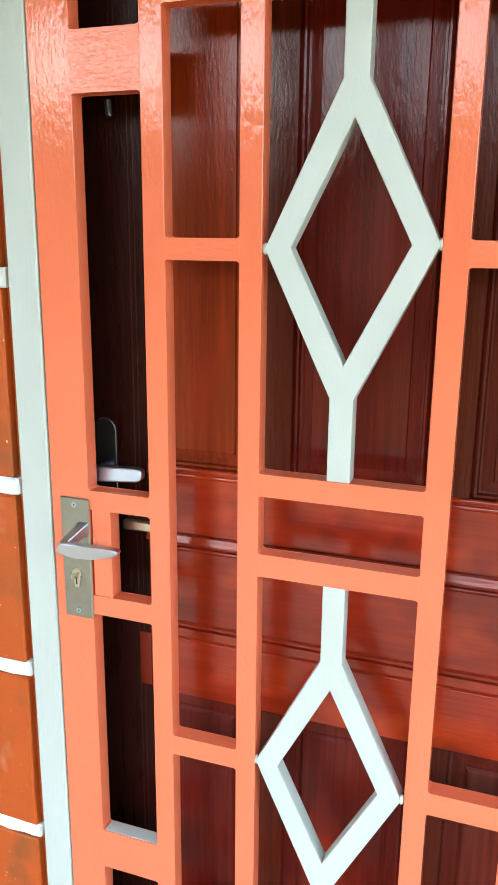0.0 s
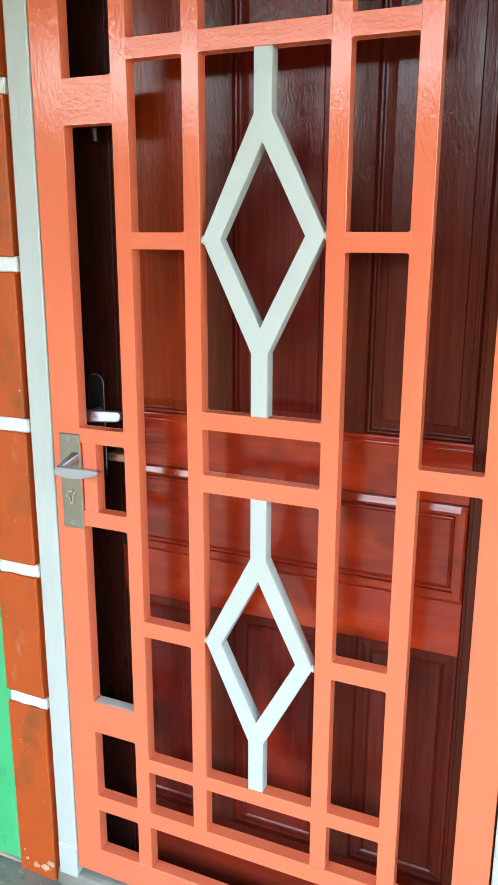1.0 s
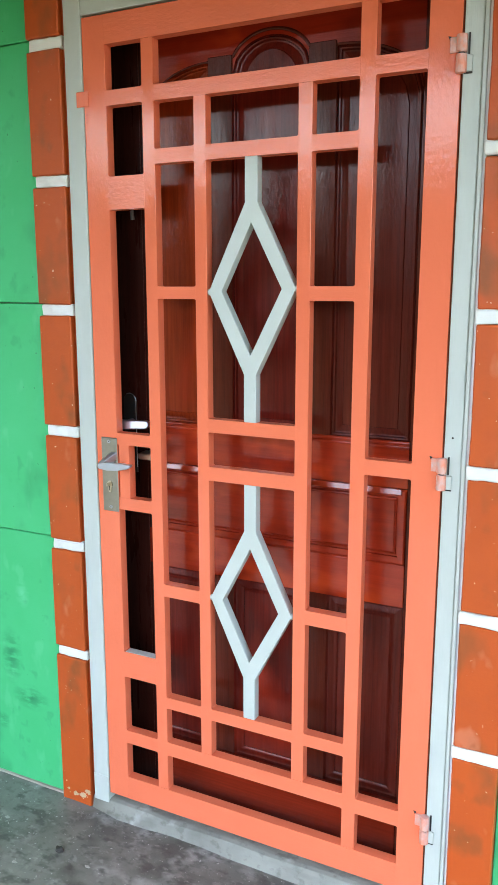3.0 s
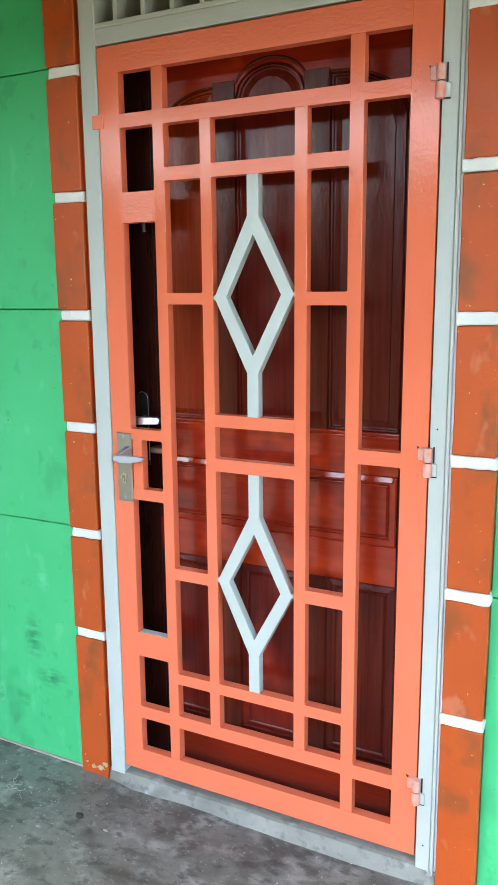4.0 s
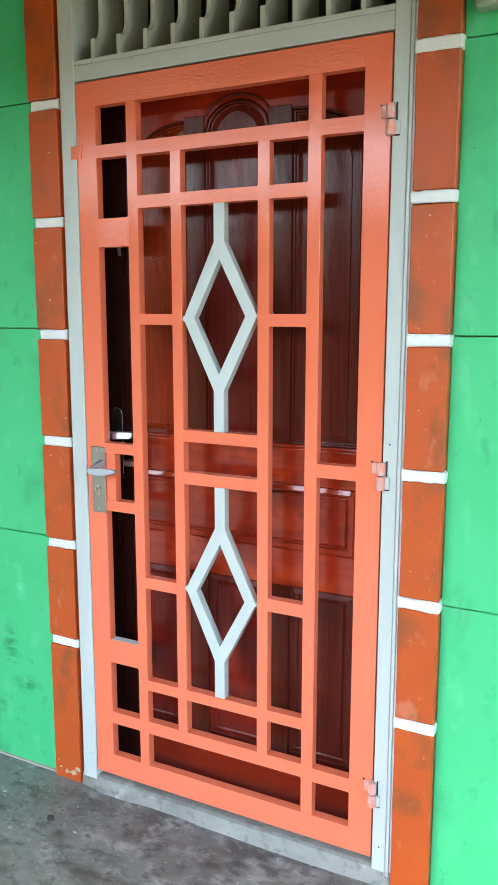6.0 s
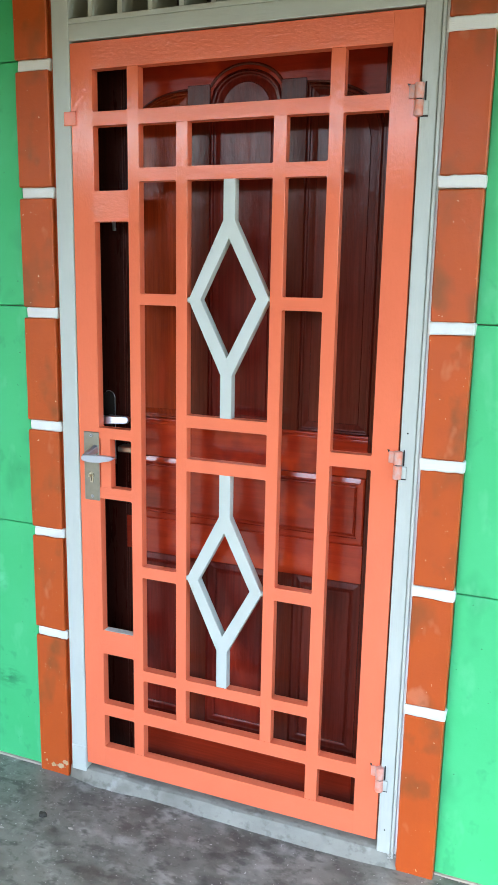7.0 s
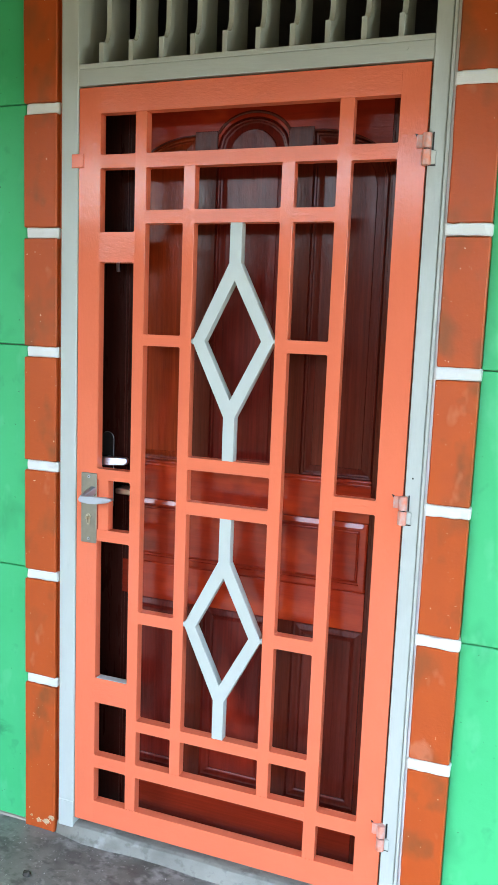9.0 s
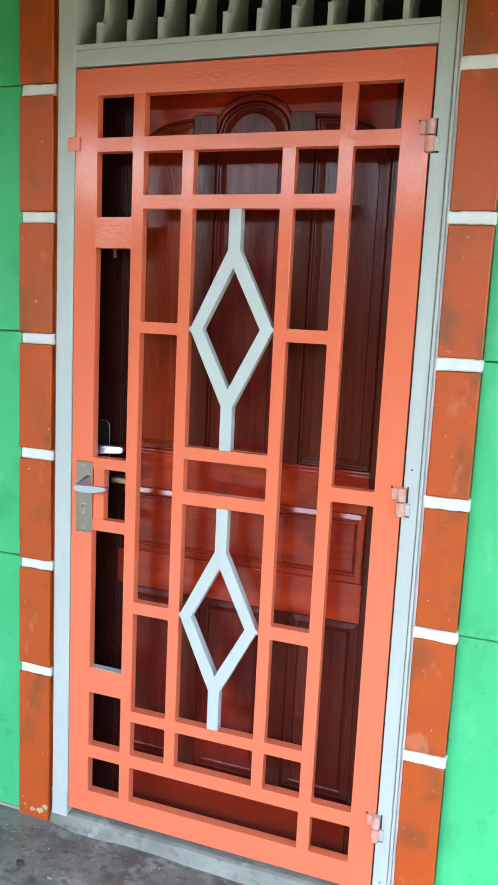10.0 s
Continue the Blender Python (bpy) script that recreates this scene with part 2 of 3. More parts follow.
# unseen blocker: its height sets how low the sky shows in the gloss
tagged(part("wall_south", box(-30, 30, -16.2, -16.0, -0.14, 4.4), far_wall), "unseen plain wall added across the yard to hide the low sky", "wall", kind="structure")
tagged(part("wall_porch_west", box(-1.95, -1.75, -2.3, 0.008, -0.14, 2.6), plaster), "plain end wall of the porch", "wall", kind="structure")
tagged(part("wall_back", box(-1.95, 4.2, 3.0, 3.15, -0.14, 2.6), room_paint), "plain back wall of the dark room", "wall", kind="structure")
tagged(part("wall_room_west", box(-2.05, -1.95, 0.0, 3.15, -0.14, 2.6), room_paint), "plain side wall of the dark room", "wall", kind="structure")
tagged(part("wall_room_east", box(4.2, 4.3, 0.16, 3.15, -0.14, 2.6), room_paint), "plain side wall of the dark room", "wall", kind="structure")
tagged(part("ceiling_room", box(-2.05, 4.3, 0.245, 3.15, 2.6, 2.66), room_paint), "plain ceiling of the dark room", "ceiling", kind="structure")
tagged(part("floor_room", box(-1.95, 4.2, 0.16, 3.0, -0.135, 0.05), room_paint), "plain floor of the dark room", "floor", kind="structure")

# ---- walls with green boards, terracotta quoins and white bands ----
SEAMS = {"wall_west": [0.0, 0.794, 1.432, 2.069, 2.60], "wall_east": [0.0, 0.780, 1.426, 2.062, 2.60]}
BANDS = [0.478, 0.795, 1.112, 1.430, 1.748, 2.067, 2.386]


def wall(name, x0, x1, quoin0, quoin1, front, over, joint=0.0, sunk=-0.002):
    """A wall with boards from x0 to x1; a quoin strip of blocks and bands between quoin0 and quoin1."""
    w = tagged(part(name, box(min(x0, quoin0), max(x1, quoin1), 0.035, 0.16, -0.14, 2.60), plaster),
               "bright green painted boarded wall with a terracotta and white quoin strip", "wall", kind="structure")
    for z0, z1 in zip(SEAMS[name], SEAMS[name][1:]):
        part("board", roughen(box(x0, x1, 0.012, 0.034, max(z0, 0.002) + 0.0015, z1 - 0.0015, 0.002), 0.0012, 3, 0.02, 3.0), green, w)
    part("plaster_edge", roughen(box(x0, x1, 0.008, 0.0345, -0.012, 0.0025), 0.002, 5, 0.02, 14), plaster, w, "bare beige plaster edge at the floor")
    low = -0.012
    for top in BANDS + [2.62]:
        high = min(top - 0.029 if top < 2.6 else top - 0.02, 2.60)
        part("quoin_block", roughen(box(quoin0, quoin1 - joint, front, 0.034, low, high, 0.003), 0.0016, 3, 0.02, 12), rust, w, "terracotta painted quoin block")
        if top < 2.6:
            part("white_band", roughen(box(quoin0 + over[0], quoin1 + over[1], front + sunk, 0.033, top - 0.0285, top - 0.0005, 0.003), 0.0030, 5, 0.02, 38),
                 white_band_paint, w, "rough white painted mortar band")
        low = top
    return w


west = wall("wall_west", -1.95, -0.1635, -0.163, -0.053, -0.004, (0.007, -0.001), 0.007, 0.004)
part("joint_strip", roughen(box(-0.0598, -0.0465, 0.012, 0.0345, -0.012, 2.60), 0.002, 6, 0.02, 30), rust, west, "rough painted joint beside the quoin")
wall("wall_east", 1.0545, 4.2, 0.957, 1.054, -0.014, (-0.003, 0.003))
flake_rng = random.Random(9)
for k in range(18):
    x, z, r = -0.066 - 0.085 * flake_rng.random() ** 1.6, max(flake_rng.gauss(0.030, 0.015), 0.003), flake_rng.choice((0.0010, 0.0014, 0.002, 0.003, 0.004, 0.008))
    x = min(x, -0.062 - r)
    ring = [(x + r * (1 + 0.9 * noise.noise(Vector((3.3 * k + 0.5, 2 * a, 2.4)))) * math.cos(a), z + 0.75 * r * (1 + 0.9 * noise.noise(Vector((3.3 * k + 0.5, 2 * a, 5.4)))) * math.sin(a)) for a in [radians(24 * i) for i in range(15)]]
    part("bare_patch", prism(ring, -0.0056 - 0.00006 * k, 0.01), flaked, west, "bare plaster where the paint has flaked")
tagged(part("wall_over_door", box(-0.053, 0.957, 0.01, 0.16, 2.501, 2.60), green), "green painted wall strip above the transom", "wall", kind="structure")
def taper(bm):
    """Draws the toe of the sill back where it meets the wall."""
    for v in bm.verts:
        if v.co.y < 0 and v.co.x < 0.03:
            v.co.y *= max(0.15, min(1.0, (v.co.x + 0.052) / 0.08))
    return bm


tagged(part("sill", taper(roughen(side_prism([(0.16, -0.13), (-0.024, -0.13), (-0.024, -0.010), (-0.018, 0.001), (-0.012, 0.012), (-0.008, 0.024), (-0.003, 0.033), (0.006, 0.037), (0.16, 0.037)], -0.052, 0.962), 0.0055, 10, 0.05, 14)), sill_concrete, smooth=True),
       "grey concrete door sill with paint splashes", "sill", kind="structure")

# ---- door frame with transom ----
frame_thing = thing("door_frame", (0.45, 0.05, 0.05), "pale grey painted door frame with a slatted transom above", "door frame", kind="structure")
part("left_post", roughen(box(-0.0460, 0.0040, -0.003, 0.15, 0.028, 2.50, 0.002), 0.0012, 5, 0.05, 6), grey_v, frame_thing)
part("right_post", box(0.9035, 0.940, -0.002, 0.15, 0.028, 2.50, 0.002), grey_v, frame_thing)
part("edge_bead", roughen(box(0.9415, 0.9500, -0.006, 0.10, 0.02, 2.50, 0.0015), 0.0008, 5, 0.05, 8), grey_v, frame_thing)
part("filler_strip", roughen(box(0.9502, 0.9562, 0.000, 0.10, 0.02, 2.50), 0.002, 6, 0.05, 30), white_band_paint, frame_thing, "rough white filler strip")
part("transom_rail", box(0.0042, 0.9033, -0.001, 0.15, 2.1005, 2.1400, 0.0015), grey_h, frame_thing)
part("transom_ledge", box(0.0042, 0.9033, -0.002, 0.145, 2.1406, 2.1530, 0.0015), grey_h, frame_thing)
part("head", box(0.0042, 0.9033, 0.0, 0.15, 2.44, 2.50, 0.0015), grey_h, frame_thing)
part("post_shoe", box(-0.0460, 0.0040, -0.005, 0.03, 0.028, 0.112, 0.002), grey_v, frame_thing)
part("screw", rod((0.842, -0.0026, 2.127), (0.842, 0.01, 2.127), 0.0045, n=14, bevel=0.0006), grey_h, frame_thing)
part("nail_hole", rod((0.920, -0.0026, 1.166), (0.920, 0.004, 1.166), 0.0022, n=8), dark_metal, frame_thing)
part("nail_hole", rod((0.922, -0.0026, 0.098), (0.922, 0.004, 0.098), 0.0022, n=8), dark_metal, frame_thing)


def slat_outline():
    pts = [(0.138, 2.1535), (0.004, 2.1535), (0.004, 2.203), (0.015, 2.2035)]
    pts += [(0.015 + 0.027 * math.sin(a), 2.2035 + 0.050 * (1 - math.cos(a))) for a in [radians(15 * k) for k in range(1, 7)]]
    pts += [(0.042, 2.355)]
    pts += [(0.015 + 0.027 * math.sin(a), 2.3895 - 0.034 * math.cos(a)) for a in [radians(90 - 15 * k) for k in range(1, 7)]]
    return pts + [(0.004, 2.390), (0.004, 2.4395), (0.138, 2.4395)]


for k in range(10):
    xc = 0.0665 + 0.0845 * k
    part("slat", side_prism(slat_outline(), xc - 0.0062, xc + 0.0062), grey_v, frame_thing, "scroll-cut upright grey slat" if k == 0 else "")

# ---- varnished inner door ----
DY = 0.095
door = thing("door_1", (0.4525, 0.115, 0.052), "closed red-brown varnished panelled wooden door behind the gate", "door")
X0, X1, ML0, ML1, MR0, MR1 = 0.1225, 0.8045, 0.297, 0.356, 0.552, 0.614
UP0, MID0, MID1, LOW1, LOW0 = 1.128, 0.838, 1.0195, 0.732, 0.226  # panel edges: upper foot, middle, lower


def top_edge(x):
    """Lower edge of the arched top rail."""
    if ML1 <= x <= MR0:
        return 1.950 + 0.077 * math.sqrt(max(1 - ((x - 0.454) / 0.098) ** 2, 0))
    d = (x - X0) / (ML0 - X0) if x < ML0 else (X1 - x) / (X1 - MR1)
    return 1.880 + 0.105 * math.sqrt(max(0.0, 1 - (1 - d) ** 2))


def raised_panel(x0, x1, z0, z1, top=None, loops=((0.0, 0.0), (0.0015, 0.005), (0.005, 0.0015), (0.008, 0.002), (0.010, 0.0085), (0.013, 0.009), (0.0285, 0.0045), (0.030, 0.0015))):
    """A fielded panel: moulding, groove and bevel round a flat field. top(x) gives an arched upper edge."""
    b = bmesh.new()
    rings = []
    n = 16
    for inset, depth in loops:
        xs = [x0 + inset + (x1 - x0 - 2 * inset) * i / n for i in range(n + 1)]
        us = [x0 + (x1 - x0) * i / n for i in range(n + 1)]
        ring = [(xs[0], z0 + inset), (xs[-1], z0 + inset)]
        ring += [(x, (top(u) if top else z1) - inset) for x, u in zip(reversed(xs), reversed(us))]
        rings.append([b.verts.new((x, DY + depth, z)) for x, z in ring])
    for r, s in zip(rings, rings[1:]):
        for i in range(len(r)):
            j = (i + 1) % len(r)
            b.faces.new((r[i], r[j], s[j], s[i]))
    b.faces.new(rings[-1])
    return b


def bead(points, radius, y):
    """A half-round moulding along points (x, z)."""
    b = bmesh.new()
    rows = []
    for i, (x, z) in enumerate(points):
        a, c = points[max(i - 1, 0)], points[min(i + 1, len(points) - 1)]
        tx, tz = c[0] - a[0], c[1] - a[1]
        ln = math.hypot(tx, tz) or 1
        nx, nz = -tz / ln, tx / ln
        rows.append([b.verts.new((x + nx * radius * math.cos(t), y - radius * 0.8 * math.sin(t), z + nz * radius * math.cos(t))) for t in [math.pi * k / 6 for k in range(7)]])
    for r, s in zip(rows, rows[1:]):
        for k in range(6):
            b.faces.new((r[k], r[k + 1], s[k + 1], s[k]))
    return b


def planed(x0, x1, z0, z1, y=DY):
    return box(x0, x1, y, DY + 0.035, z0, z1, 0.0012)


# left stile coloured darker than the right for what each one reflects
part("stile", planed(0.004, 0.122, 0.055, 2.099), stile_wood, door, "varnished stile with its reflected tone in the colour")
part("stile", planed(0.805, 0.900, 0.055, 2.099), mullion_wood, door, "varnished stile with its reflected tone in the colour")
for gx in (0.100, 0.108):
    part("stile_groove", bead([(gx, 0.06), (gx, 2.09)], 0.0012, DY + 0.0004), groove_wood, door)
part("stile_groove", bead([(0.8100, 0.06), (0.8100, 2.09)], 0.0020, DY + 0.0005), mullion_wood, door)
part("mullion", planed(ML0, ML1, UP0 + 0.0003, 1.990), mullion_wood, door)
part("mullion", planed(MR0, MR1, UP0 + 0.0003, 1.990), mullion_wood, door)
part("mullion", planed(ML0, ML1, LOW0, LOW1), mullion_wood, door)
part("mullion", planed(MR0, MR1, LOW0, LOW1), mullion_wood, door)
for a, c in ((0.2950, 0.3575), (0.5480, 0.6120)):
    part("mullion_cap", planed(a, c, 1.912, 1.9955, DY - 0.004), mullion_wood, door)
cols = ((X0, ML0), (ML1, MR0), (MR1, X1))
tr = [(X0, 2.099)] + [(X0, top_edge(X0))]
for a, c in cols:
    tr += [(a + (c - a) * i / 20, top_edge(min(max(a + (c - a) * i / 20, a + 1e-5), c - 1e-5))) for i in range(21)]
tr += [(X1, 2.099)]
part("top_rail", prism(tr, DY + 0.0015, DY + 0.035), top_wood, door)
for a, c in cols:
    part("upper_panel", raised_panel(a, c, UP0 + 0.0005, 0, lambda u, a=a, c=c: top_edge(min(max(u, a + 1e-5), c - 1e-5)) - 0.001), {X0: red_panel_wood, MR1: brown_panel_wood}.get(a, panel_wood), door, "fielded panel with an arched top")
    pts = [(a + (c - a) * i / 24, top_edge(min(max(a + (c - a) * i / 24, a + 1e-5), c - 1e-5))) for i in range(25)]
    if a != ML1:
        part("arch_moulding", bead([(x, z + 0.002) for x, z in pts], 0.0030, DY + 0.002), mullion_wood, door, smooth=True)
    else:
        part("arch_moulding", bead([(0.454 + (x - 0.454) * 1.05, max(z + 0.012, 1.988)) for x, z in pts], 0.0040, DY + 0.002), mullion_wood, door, smooth=True)
    part("lower_panel", raised_panel(a, c, LOW0 + 0.0005, LOW1 - 0.0005, None, ((0.0, 0.001), (0.003, 0.0085), (0.007, 0.0092), (0.020, 0.0056), (0.023, 0.0065), (0.026, 0.0085), (0.0315, 0.0040))), brown_panel_wood if a == MR1 else panel_wood, door, "fielded lower panel")
part("middle_rail", planed(X0, X1, MID1 + 0.0005, UP0), rail_wood, door)
part("rail_moulding", bead([(X0, 1.1265), (X1, 1.1265)], 0.0040, DY), rail_wood, door, smooth=True)
part("rail_moulding", bead([(X0, 1.1170), (X1, 1.1170)], 0.0040, DY), rail_wood, door, smooth=True)
part("middle_panel", raised_panel(X0, X1, MID0, MID1, None, ((0, 0.0), (0.001, -0.004), (0.005, -0.006), (0.010, -0.0055), (0.018, -0.0045), (0.0185, 0.0025), (0.0225, 0.003), (0.0250, 0.0005), (0.0275, 0.003), (0.030, 0.001))), midpanel_wood, door, "red varnished fielded panel")
part("panel_bead", side_prism([(DY, 1.0203), (DY - 0.0090, 1.0196), (DY - 0.0124, 1.0082), (DY - 0.0120, 1.0066), (DY - 0.0095, 1.0052), (DY, 1.0045)], X0, X1 - 0.012), bead_wood, door)
part("panel_bead", bead([(X0, 0.9945), (X1 - 0.026, 0.9945)], 0.0030, DY - 0.001), midpanel_wood, door, smooth=True)
part("panel_bead", bead([(X0, 0.8445), (X1 - 0.004, 0.8445)], 0.0022, DY - 0.003), midpanel_wood, door, smooth=True)
part("lower_rail", planed(X0, X1, LOW1 + 0.0005, MID0 - 0.0005, DY - 0.0025), rail_wood, door)
# left end of the lower rail, in a darker red than the rest
part("rail_tenon", planed(0.100, X0 - 0.0004, LOW1 + 0.004, MID0 - 0.003, DY - 0.0008), bottom_wood, door, "darker red left end of the lower rail")
part("rail_moulding", bead([(X0, 0.8345), (X1, 0.8345)], 0.0016, DY - 0.0025), rail_wood, door, smooth=True)
part("bottom_rail", planed(X0, X1, 0.055, LOW0 - 0.0003), bottom_wood, door)
part("back_board", box(0.004, 0.90, DY + 0.036, DY + 0.045, 0.055, 2.099), stile_wood, door)
hp = part("handle_plate", prism([(0.031, 0.985), (0.069, 0.985)] + [(0.050 + 0.019 * math.cos(a), 1.178 + 0.020 * math.sin(a)) for a in [radians(15 * k) for k in range(13)]], DY - 0.006, DY, 0.001), dark_metal, door, "dark handle plate with a bright edge")
part("plate_edge", bead([(0.069, 1.00), (0.069, 1.178)] + [(0.050 + 0.019 * math.cos(a), 1.178 + 0.020 * math.sin(a)) for a in [radians(15 * k) for k in range(1, 9)]], 0.0013, DY - 0.005), steel, hp)
part("door_lever", rod((0.058, DY - 0.055, 1.122), (0.058, DY - 0.004, 1.122), 0.009, bevel=0.001), steel, hp)
part("door_lever", lean_back(prism([(0.048, 1.110), (0.132, 1.1165), (0.139, 1.119), (0.142, 1.124), (0.142, 1.131), (0.139, 1.136), (0.132, 1.138), (0.048, 1.134)], DY - 0.062, DY - 0.048), 1.124, 0.17), steel, hp, "bright steel lever")
part("door_bolt", box(0.098, 0.150, DY - 0.045, DY - 0.002, 1.031, 1.049, 0.003), brass, door, "dull nickel bolt")
part("latch_hook", rod((0.080, DY - 0.012, 1.640), (0.078, DY - 0.012, 1.662), 0.005, n=10), steel, door, "small steel latch")

# ---- security gate ----
gate = thing("security_gate", (0.45, 0.0135, 0.06), "closed coral painted welded metal security gate with pale lozenges", "gate")
GD = 0.027


def upright(x0, x1, z0, z1, name="upright_bar", y0=0.0, d=GD):
    return part(name, box(x0, x1, y0, y0 + d, z0, z1, 0.0010), coral_v, gate)


def cross(x0, x1, z0, z1, name="cross_bar", f=0.004):
    """A cross bar whose ends flare into the weld fillets."""
    arc = [radians(22.5 * k) for k in range(5)]
    o = [(x0 + f - f * math.cos(a), z0 - f + f * math.sin(a)) for a in arc]
    o += [(x1 - f + f * math.cos(a), z0 - f + f * math.sin(a)) for a in reversed(arc)]
    o += [(x1 - f + f * math.cos(a), z1 + f - f * math.sin(a)) for a in arc]
    o += [(x0 + f - f * math.cos(a), z1 + f - f * math.sin(a)) for a in reversed(arc)]
    lo, hi = x0 + 1e-6, x1 - 1e-6
    e = 0.0015
    o = [(x + (-e if x < lo else e if x > hi else 0), z) for x, z in o]
    return part(name, prism(o, -0.0002, GD - 0.0004, 0.0004), coral_h, gate)


V1, V2, V3, V4 = (0.1705, 0.2025), (0.3075, 0.3385), (0.5635, 0.5955), (0.6975, 0.7310)
L, R = 0.070, 0.8355
upright(0.0060, L, 0.060, 2.095, "stile")
upright(R, 0.8995, 0.060, 2.095, "stile")
part("top_rail", box(L - 0.0015, R + 0.0015, -0.0002, GD, 2.030, 2.095, 0.0008), coral_h, gate)
part("bottom_rail", box(L - 0.0015, R + 0.0015, -0.0002, GD, 0.060, 0.1285, 0.0008), coral_h, gate)
upright(*V1, 0.1285, 2.030)
upright(*V4, 0.1285, 2.030)
upright(*V2, 0.2705, 1.894)
upright(*V3, 0.2705, 1.894)
g12, g23, g34, gl, gr = (V1[1], V2[0]), (V2[1], V3[0]), (V3[1], V4[0]), (L, V1[0]), (V4[1], R)
cross(*gl, 1.895, 1.928)
cross(V1[1], V4[0], 1.894, 1.928)
cross(*gr, 1.892, 1.926)
for g in (g12, g23, g34):
    cross(*g, 1.756, 1.788)
    cross(*g, 0.3715, 0.4025)
cross(*gl, 1.658, 1.734, "lock_block")
cross(*g12, 1.4465, 1.4745)
cross(*g34, 1.4445, 1.475)
cross(*gl, 1.078, 1.107)
cross(*gl, 0.906, 0.937)
upright(0.0735, 0.105, 0.937, 1.078, "lock_case", 0.0008)
cross(*g23, 1.131, 1.1625)
cross(*g23, 1.012, 1.045)
cross(*gr, 1.068, 1.102)
cross(*g12, 0.688, 0.720)
cross(*g34, 0.688, 0.7225)
blk = cross(*gl, 0.433, 0.505, "lock_block")
part("bare_patch", box(L + 0.004, V1[0] - 0.001, 0.002, GD - 0.002, 0.5045, 0.5062), grey_h, blk, "unpainted pale grey patch")
cross(*gl, 0.234, 0.271)
cross(V1[1], V4[0], 0.233, 0.2705)
cross(*gr, 0.2285, 0.2665)
part("stop_tab", box(-0.014, 0.022, -0.0045, -0.0002, 1.897, 1.932, 0.0015), coral_h, gate)


def lozenge(cx, cz, top, bottom, half=0.1100, inner=0.0755, tall=0.148, lean=0.003, tilt=0.0):
    """A pierced lozenge with a stem above and below, drawn out of one bar; lean: how far its foot stands to the side; tilt: how far its right corner stands above the left."""
    s, j = 0.0158, 0.192
    b = bmesh.new()
    h = tilt / 2
    outer = [(-half, -h), (-s, j), (-s, top - cz), (s, top - cz), (s, j), (half, h), (s - lean, -j), (s - lean, bottom - cz), (-s - lean, bottom - cz), (-s - lean, -j)]
    hole = [(-inner, -0.7 * h), (0, tall), (0, tall), (0, tall), (0, tall), (inner, 0.7 * h)] + [(-lean * 0.7, -tall)] * 4
    y0, y1 = 0.0009, GD - 0.0009
    fo, bo = [[b.verts.new((cx + x, y, cz + z)) for x, z in outer] for y in (y0, y1)]
    fh, bh = [[b.verts.new((cx + x, y, cz + z)) for x, z in hole] for y in (y0, y1)]
    n = len(outer)
    for i in range(n):
        k = (i + 1) % n
        b.faces.new((fo[i], fo[k], fh[k], fh[i]))
        b.faces.new((bo[k], bo[i], bh[i], bh[k]))
        b.faces.new((fo[k], fo[i], bo[i], bo[k]))
        if hole[i] != hole[k]:
            b.faces.new((fh[i], fh[k], bh[k], bh[i]))
    bmesh.ops.remove_doubles(b, verts=list(b.verts), dist=1e-5)
    bmesh.ops.dissolve_limit(b, angle_limit=0.01, verts=list(b.verts), edges=list(b.edges))
    bmesh.ops.recalc_face_normals(b, faces=b.faces)
    edges = [e for e in b.edges if len(e.link_faces) == 2 and e.calc_face_angle() > 0.5]
    bmesh.ops.bevel(b, geom=edges, offset=0.0016, segments=2, affect="EDGES", profile=0.5)
    loz = part("lozenge", b, lozenge_paint, gate, "pale grey-white painted lozenge")
    for sx in (-1, 1):
        w = bmesh.new()
        bmesh.ops.create_icosphere(w, subdivisions=2, radius=0.006, matrix=Matrix.Translation((cx + sx * half, 0.006, cz + sx * h)) @ Matrix.Diagonal((0.7, 1, 1.3, 1)))
        part("weld", w, lozenge_paint, loz, smooth=True)


lozenge(0.4520, 1.4665, 1.756, 1.1625, tilt=0.008)
lozenge(0.4495, 0.7035, 1.012, 0.4025, tilt=-0.011)

def neck(a, c):
    """A wedge-shaped neck between two upright rectangles (x0, x1, y, z0, z1)."""
    b = bmesh.new()
    ends = [[b.verts.new(p) for p in ((x0, y, z0), (x1, y, z0), (x1, y, z1), (x0, y, z1))] for x0, x1, y, z0, z1 in (a, c)]
    b.faces.new(ends[0])
    b.faces.new(ends[1][::-1])
    for i in range(4):
        j = (i + 1) % 4
        b.faces.new((ends[0][j], ends[0][i], ends[1][i], ends[1][j]))
    return soften(b, 0.0015, 2)


lock = part("lock_plate", box(0.0225, 0.0715, -0.0045, -0.0003, 0.898, 1.0945, 0.0020), plate_steel, gate, "brushed steel lever lock plate")
for sx, sz in ((0.0475, 1.084), (0.0475, 0.910)):
    part("screw", rod((sx, -0.0062, sz), (sx, -0.004, sz), 0.0042, 0.005, 12), steel, lock)
    part("screw_slot", rod((sx, -0.0064, sz), (sx, -0.006, sz), 0.0014, n=8), dark_metal, lock)
part("rosette", rod((0.0565, -0.010, 1.040), (0.0565, -0.004, 1.040), 0.0105, n=20, bevel=0.001), steel, lock)
part("lever_neck", neck((0.045, 0.056, -0.048, 1.028, 1.038), (0.054, 0.071, -0.0045, 1.038, 1.058)), steel, lock)
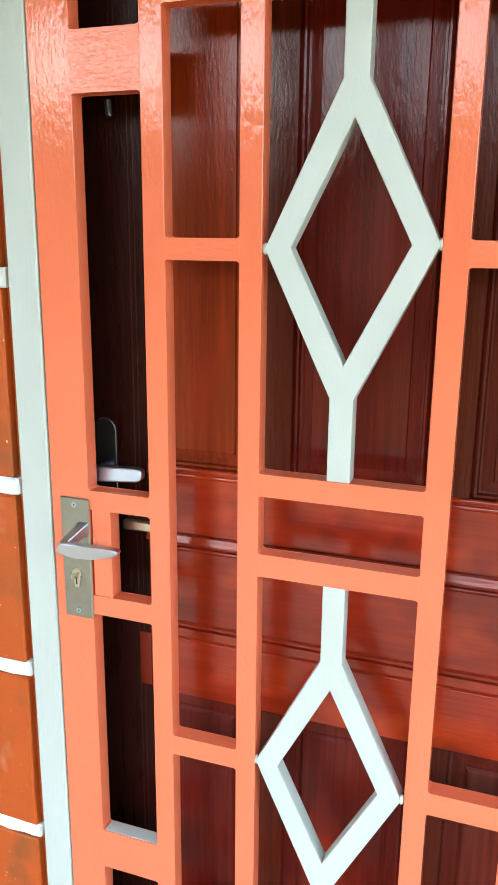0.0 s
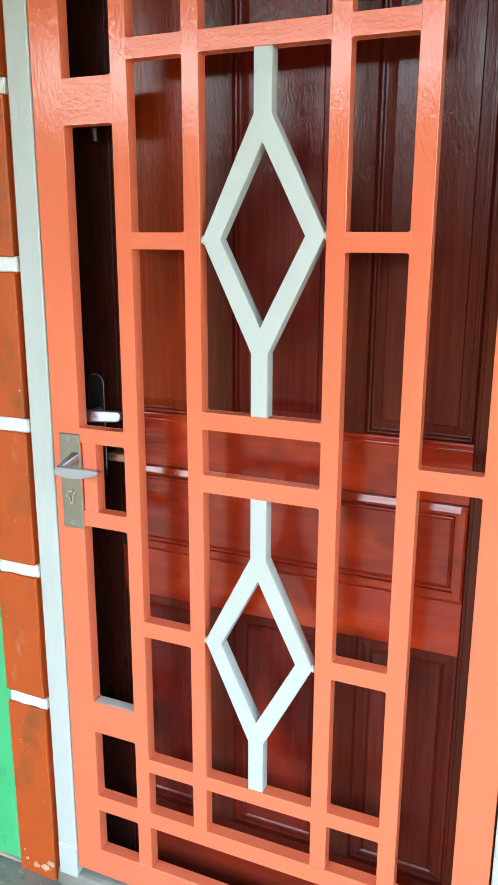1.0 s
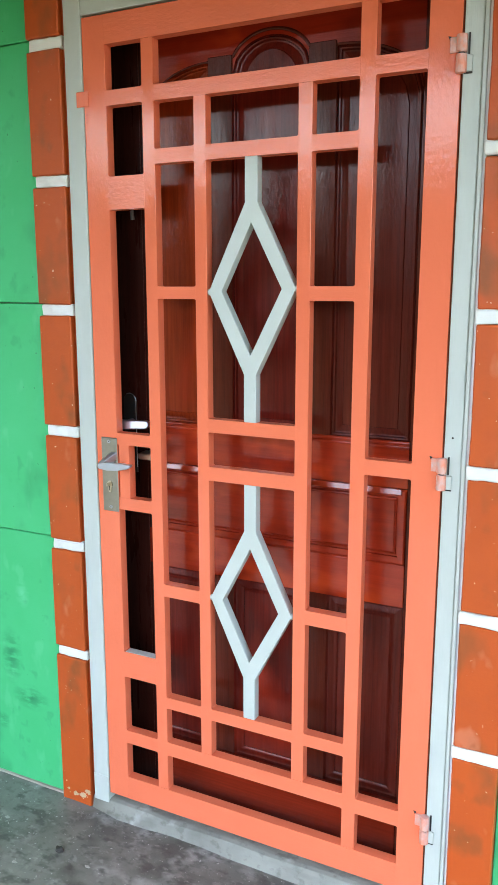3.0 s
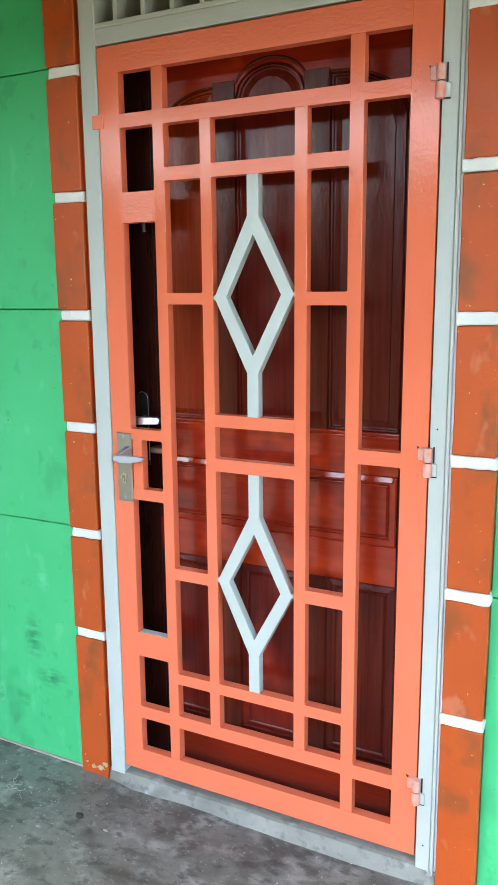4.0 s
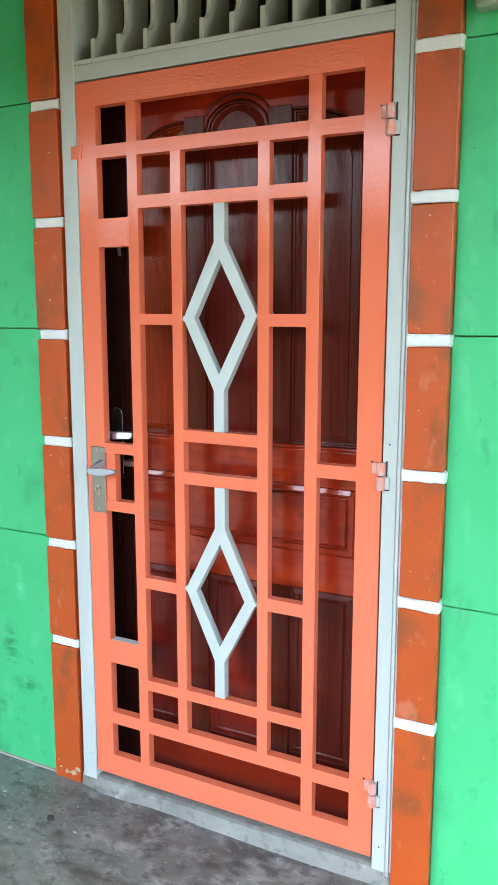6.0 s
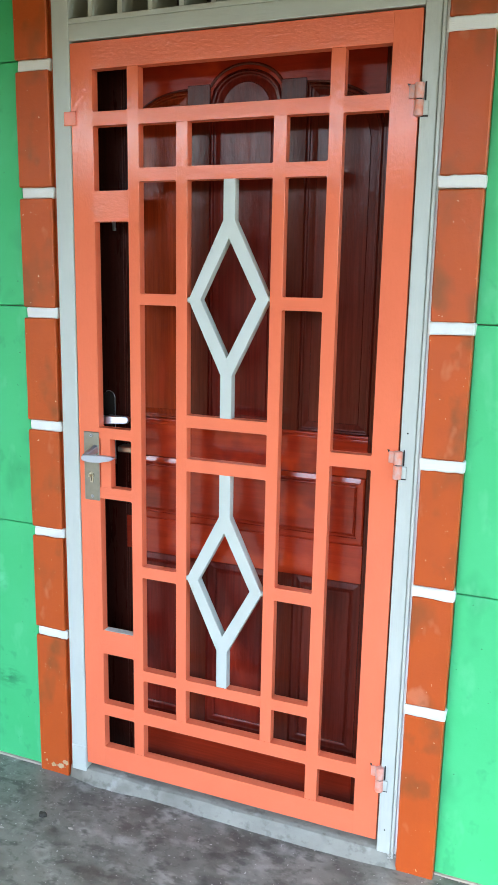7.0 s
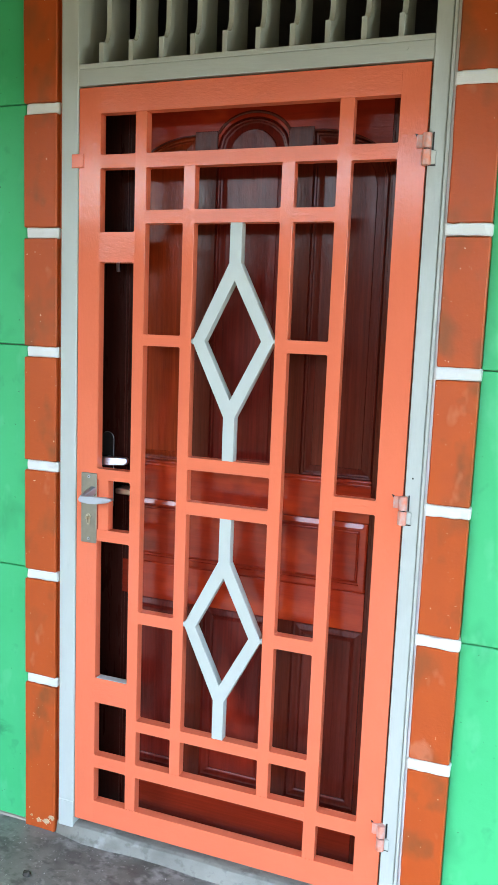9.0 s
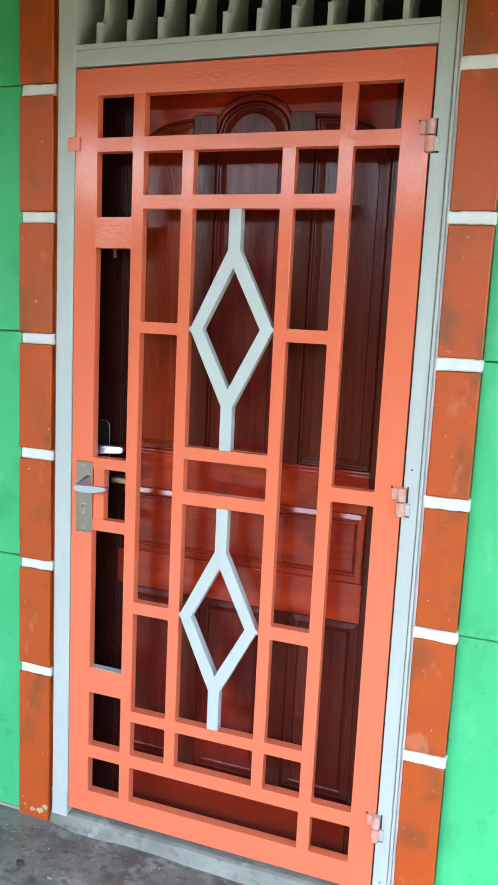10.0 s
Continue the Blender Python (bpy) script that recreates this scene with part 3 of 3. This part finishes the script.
part("lever", lean_back(prism([(0.043, 1.028), (0.050, 1.022), (0.075, 1.0205), (0.105, 1.0225), (0.132, 1.0280), (0.142, 1.0325), (0.1465, 1.0375), (0.143, 1.0405), (0.120, 1.0410), (0.085, 1.0395), (0.055, 1.0400), (0.046, 1.0365)], -0.054, -0.042), 1.030, 0.13), steel, lock, "pale steel lever")
part("cylinder_collar", prism([(0.0475 + 0.0085 * math.cos(a), 0.972 + 0.0085 * math.sin(a)) for a in [radians(-55 + 290 * k / 14) for k in range(15)]] + [(0.0435, 0.950), (0.0515, 0.950)], -0.0075, -0.004, 0.0006), brass, lock, "worn key cylinder")
part("keyhole", box(0.0462, 0.0482, -0.0082, -0.007, 0.955, 0.973), dark_metal, lock)
part("key", box(0.0445, 0.0495, -0.020, -0.0078, 0.968, 0.976, 0.001), brass, lock)

for n, zc in enumerate((1.908, 1.088, 0.247)):
    h = part("hinge", rod((0.9015, -0.0085, zc + 0.002), (0.9015, -0.0085, zc + 0.034), 0.0105, n=18, bevel=0.0012), hinge_paint, gate, "patchily painted barrel hinge")
    part("barrel", rod((0.9015, -0.0085, zc - 0.034), (0.9015, -0.0085, zc - 0.001), 0.0105, n=18, bevel=0.0012), hinge_paint, h)
    part("hinge_pin", rod((0.9015, -0.0085, zc - 0.002), (0.9015, -0.0085, zc + 0.003), 0.0065, n=12), dark_metal, h)
    part("gate_leaf", box(0.878, 0.9015, -0.006, -0.0003, zc + 0.004, zc + 0.032, 0.001), hinge_paint, h)
    part("frame_leaf", box(0.9015, 0.9225, -0.0075, -0.0022, zc - 0.032, zc - 0.003, 0.001), grey_v, h)
    # two thin dark strips draw the shadow beside the barrel and under the leaf
    part("leaf_gap", box(0.9130, 0.9160, -0.0052, -0.0020, zc - 0.001, zc + 0.037), dark_metal, h, "dark strip in place of the shadow beside the hinge barrel")
    part("leaf_gap", box(0.9060, 0.9220, -0.0052, -0.0020, zc - 0.0355, zc - 0.0325), dark_metal, h)
    part("weld_notch", prism([(0.8730, zc + 0.036), (0.8800, zc + 0.034), (0.8765, zc + 0.028)], -0.0012, 0.001), dark_metal, h)

# ---- wall switch ----
sw = thing("wall_switch", (1.12, 0.012, 2.105), "grey surface-mounted switch box with white plate on green wall", "switch")
part("shell", box(1.080, 1.165, -0.030, 0.012, 2.105, 2.240, 0.011, segments=3), switch_shell, sw)
part("plate", box(1.083, 1.155, -0.034, -0.0302, 2.135, 2.228, 0.002), switch_white, sw)
part("knob", rod((1.094, -0.039, 2.146), (1.094, -0.034, 2.146), 0.005, n=14), dark_metal, sw)
part("rocker", box(1.106, 1.148, -0.038, -0.0342, 2.145, 2.215, 0.002), switch_white, sw)

# ---- debris on the floor ----
def lump(x, y, z, sx, sy, sz, seed, lift=0.35):
    """A small uneven clod resting on the floor."""
    w = bmesh.new()
    bmesh.ops.create_icosphere(w, subdivisions=2, radius=1)
    for v in w.verts:
        k = 1 + 0.45 * noise.noise(v.co * 1.7 + Vector((seed, 0, 0)))
        v.co = Vector((x + sx * k * v.co.x, y + sy * k * v.co.y, max(z + sz * k * (v.co.z + lift), z - 0.002)))
    return w


clod = tagged(part("dirt_clod", lump(-0.022, -0.193, 0.0, 0.014, 0.009, 0.007, 3), dirt), "small dark dirt clod on the concrete floor", "clod")
for k, (x, y) in enumerate(((-0.242, -0.151), (-0.098, -0.279), (0.083, -0.209))):
    tagged(part("pale_chip", lump(x, y, 0.0, 0.008, 0.0045, 0.002, 11 + k, 0.2), chip_mat), "pale mortar chip lying on the concrete floor", "chip", "chips on the floor")
straws = thing("straw_clump", (-0.290, -0.185, 0.0), "clump of dry pale straw on the concrete floor", "straw")
rng = random.Random(4)
for k in range(24):
    x, y, a, ln = -0.290 + rng.gauss(0, 0.035), -0.185 + rng.gauss(0, 0.024), rng.random() * 3.1, rng.uniform(0.004, 0.022)
    p = Vector((x, y, 0.004))
    q = Vector((ln * math.cos(a), ln * math.sin(a), rng.uniform(-0.003, 0.006)))
    part("straw", rod(p - q / 2, p + q / 2, 0.0009, 0.0006, 5), chip_mat, straws)
deb = bmesh.new()
for k in range(170):
    x, y = rng.uniform(-0.75, 1.0), -0.03 - 0.75 * rng.random() ** 1.3
    s = rng.choice((0.0008, 0.001, 0.0013, 0.002))
    m = Matrix.Translation((x, y, 0.0005 + 0.004 * noise.noise(Vector((x, y, 0)) * 2.2))) @ Euler((rng.random() * 3, rng.random() * 3, rng.random() * 3)).to_matrix().to_4x4() @ Matrix.Diagonal((s * rng.uniform(0.8, 2.0), s, s * 0.5, 1))
    bmesh.ops.create_icosphere(deb, subdivisions=1, radius=1, matrix=m)
tagged(part("debris", deb, chip_mat), "scattered fine pale chips on the concrete floor", "debris", kind="stuff")
for k in range(8):
    x, z, r = 0.934 + 0.022 * rng.random(), 0.012 + 0.030 * rng.random(), rng.choice((0.002, 0.003, 0.005))
    part("filler_crumb", lump(x, -0.012, z, r, 0.6 * r, r, 40 + k, 0.0), chip_mat, frame_thing, "crumbled pale filler at the post foot" if k == 0 else "")
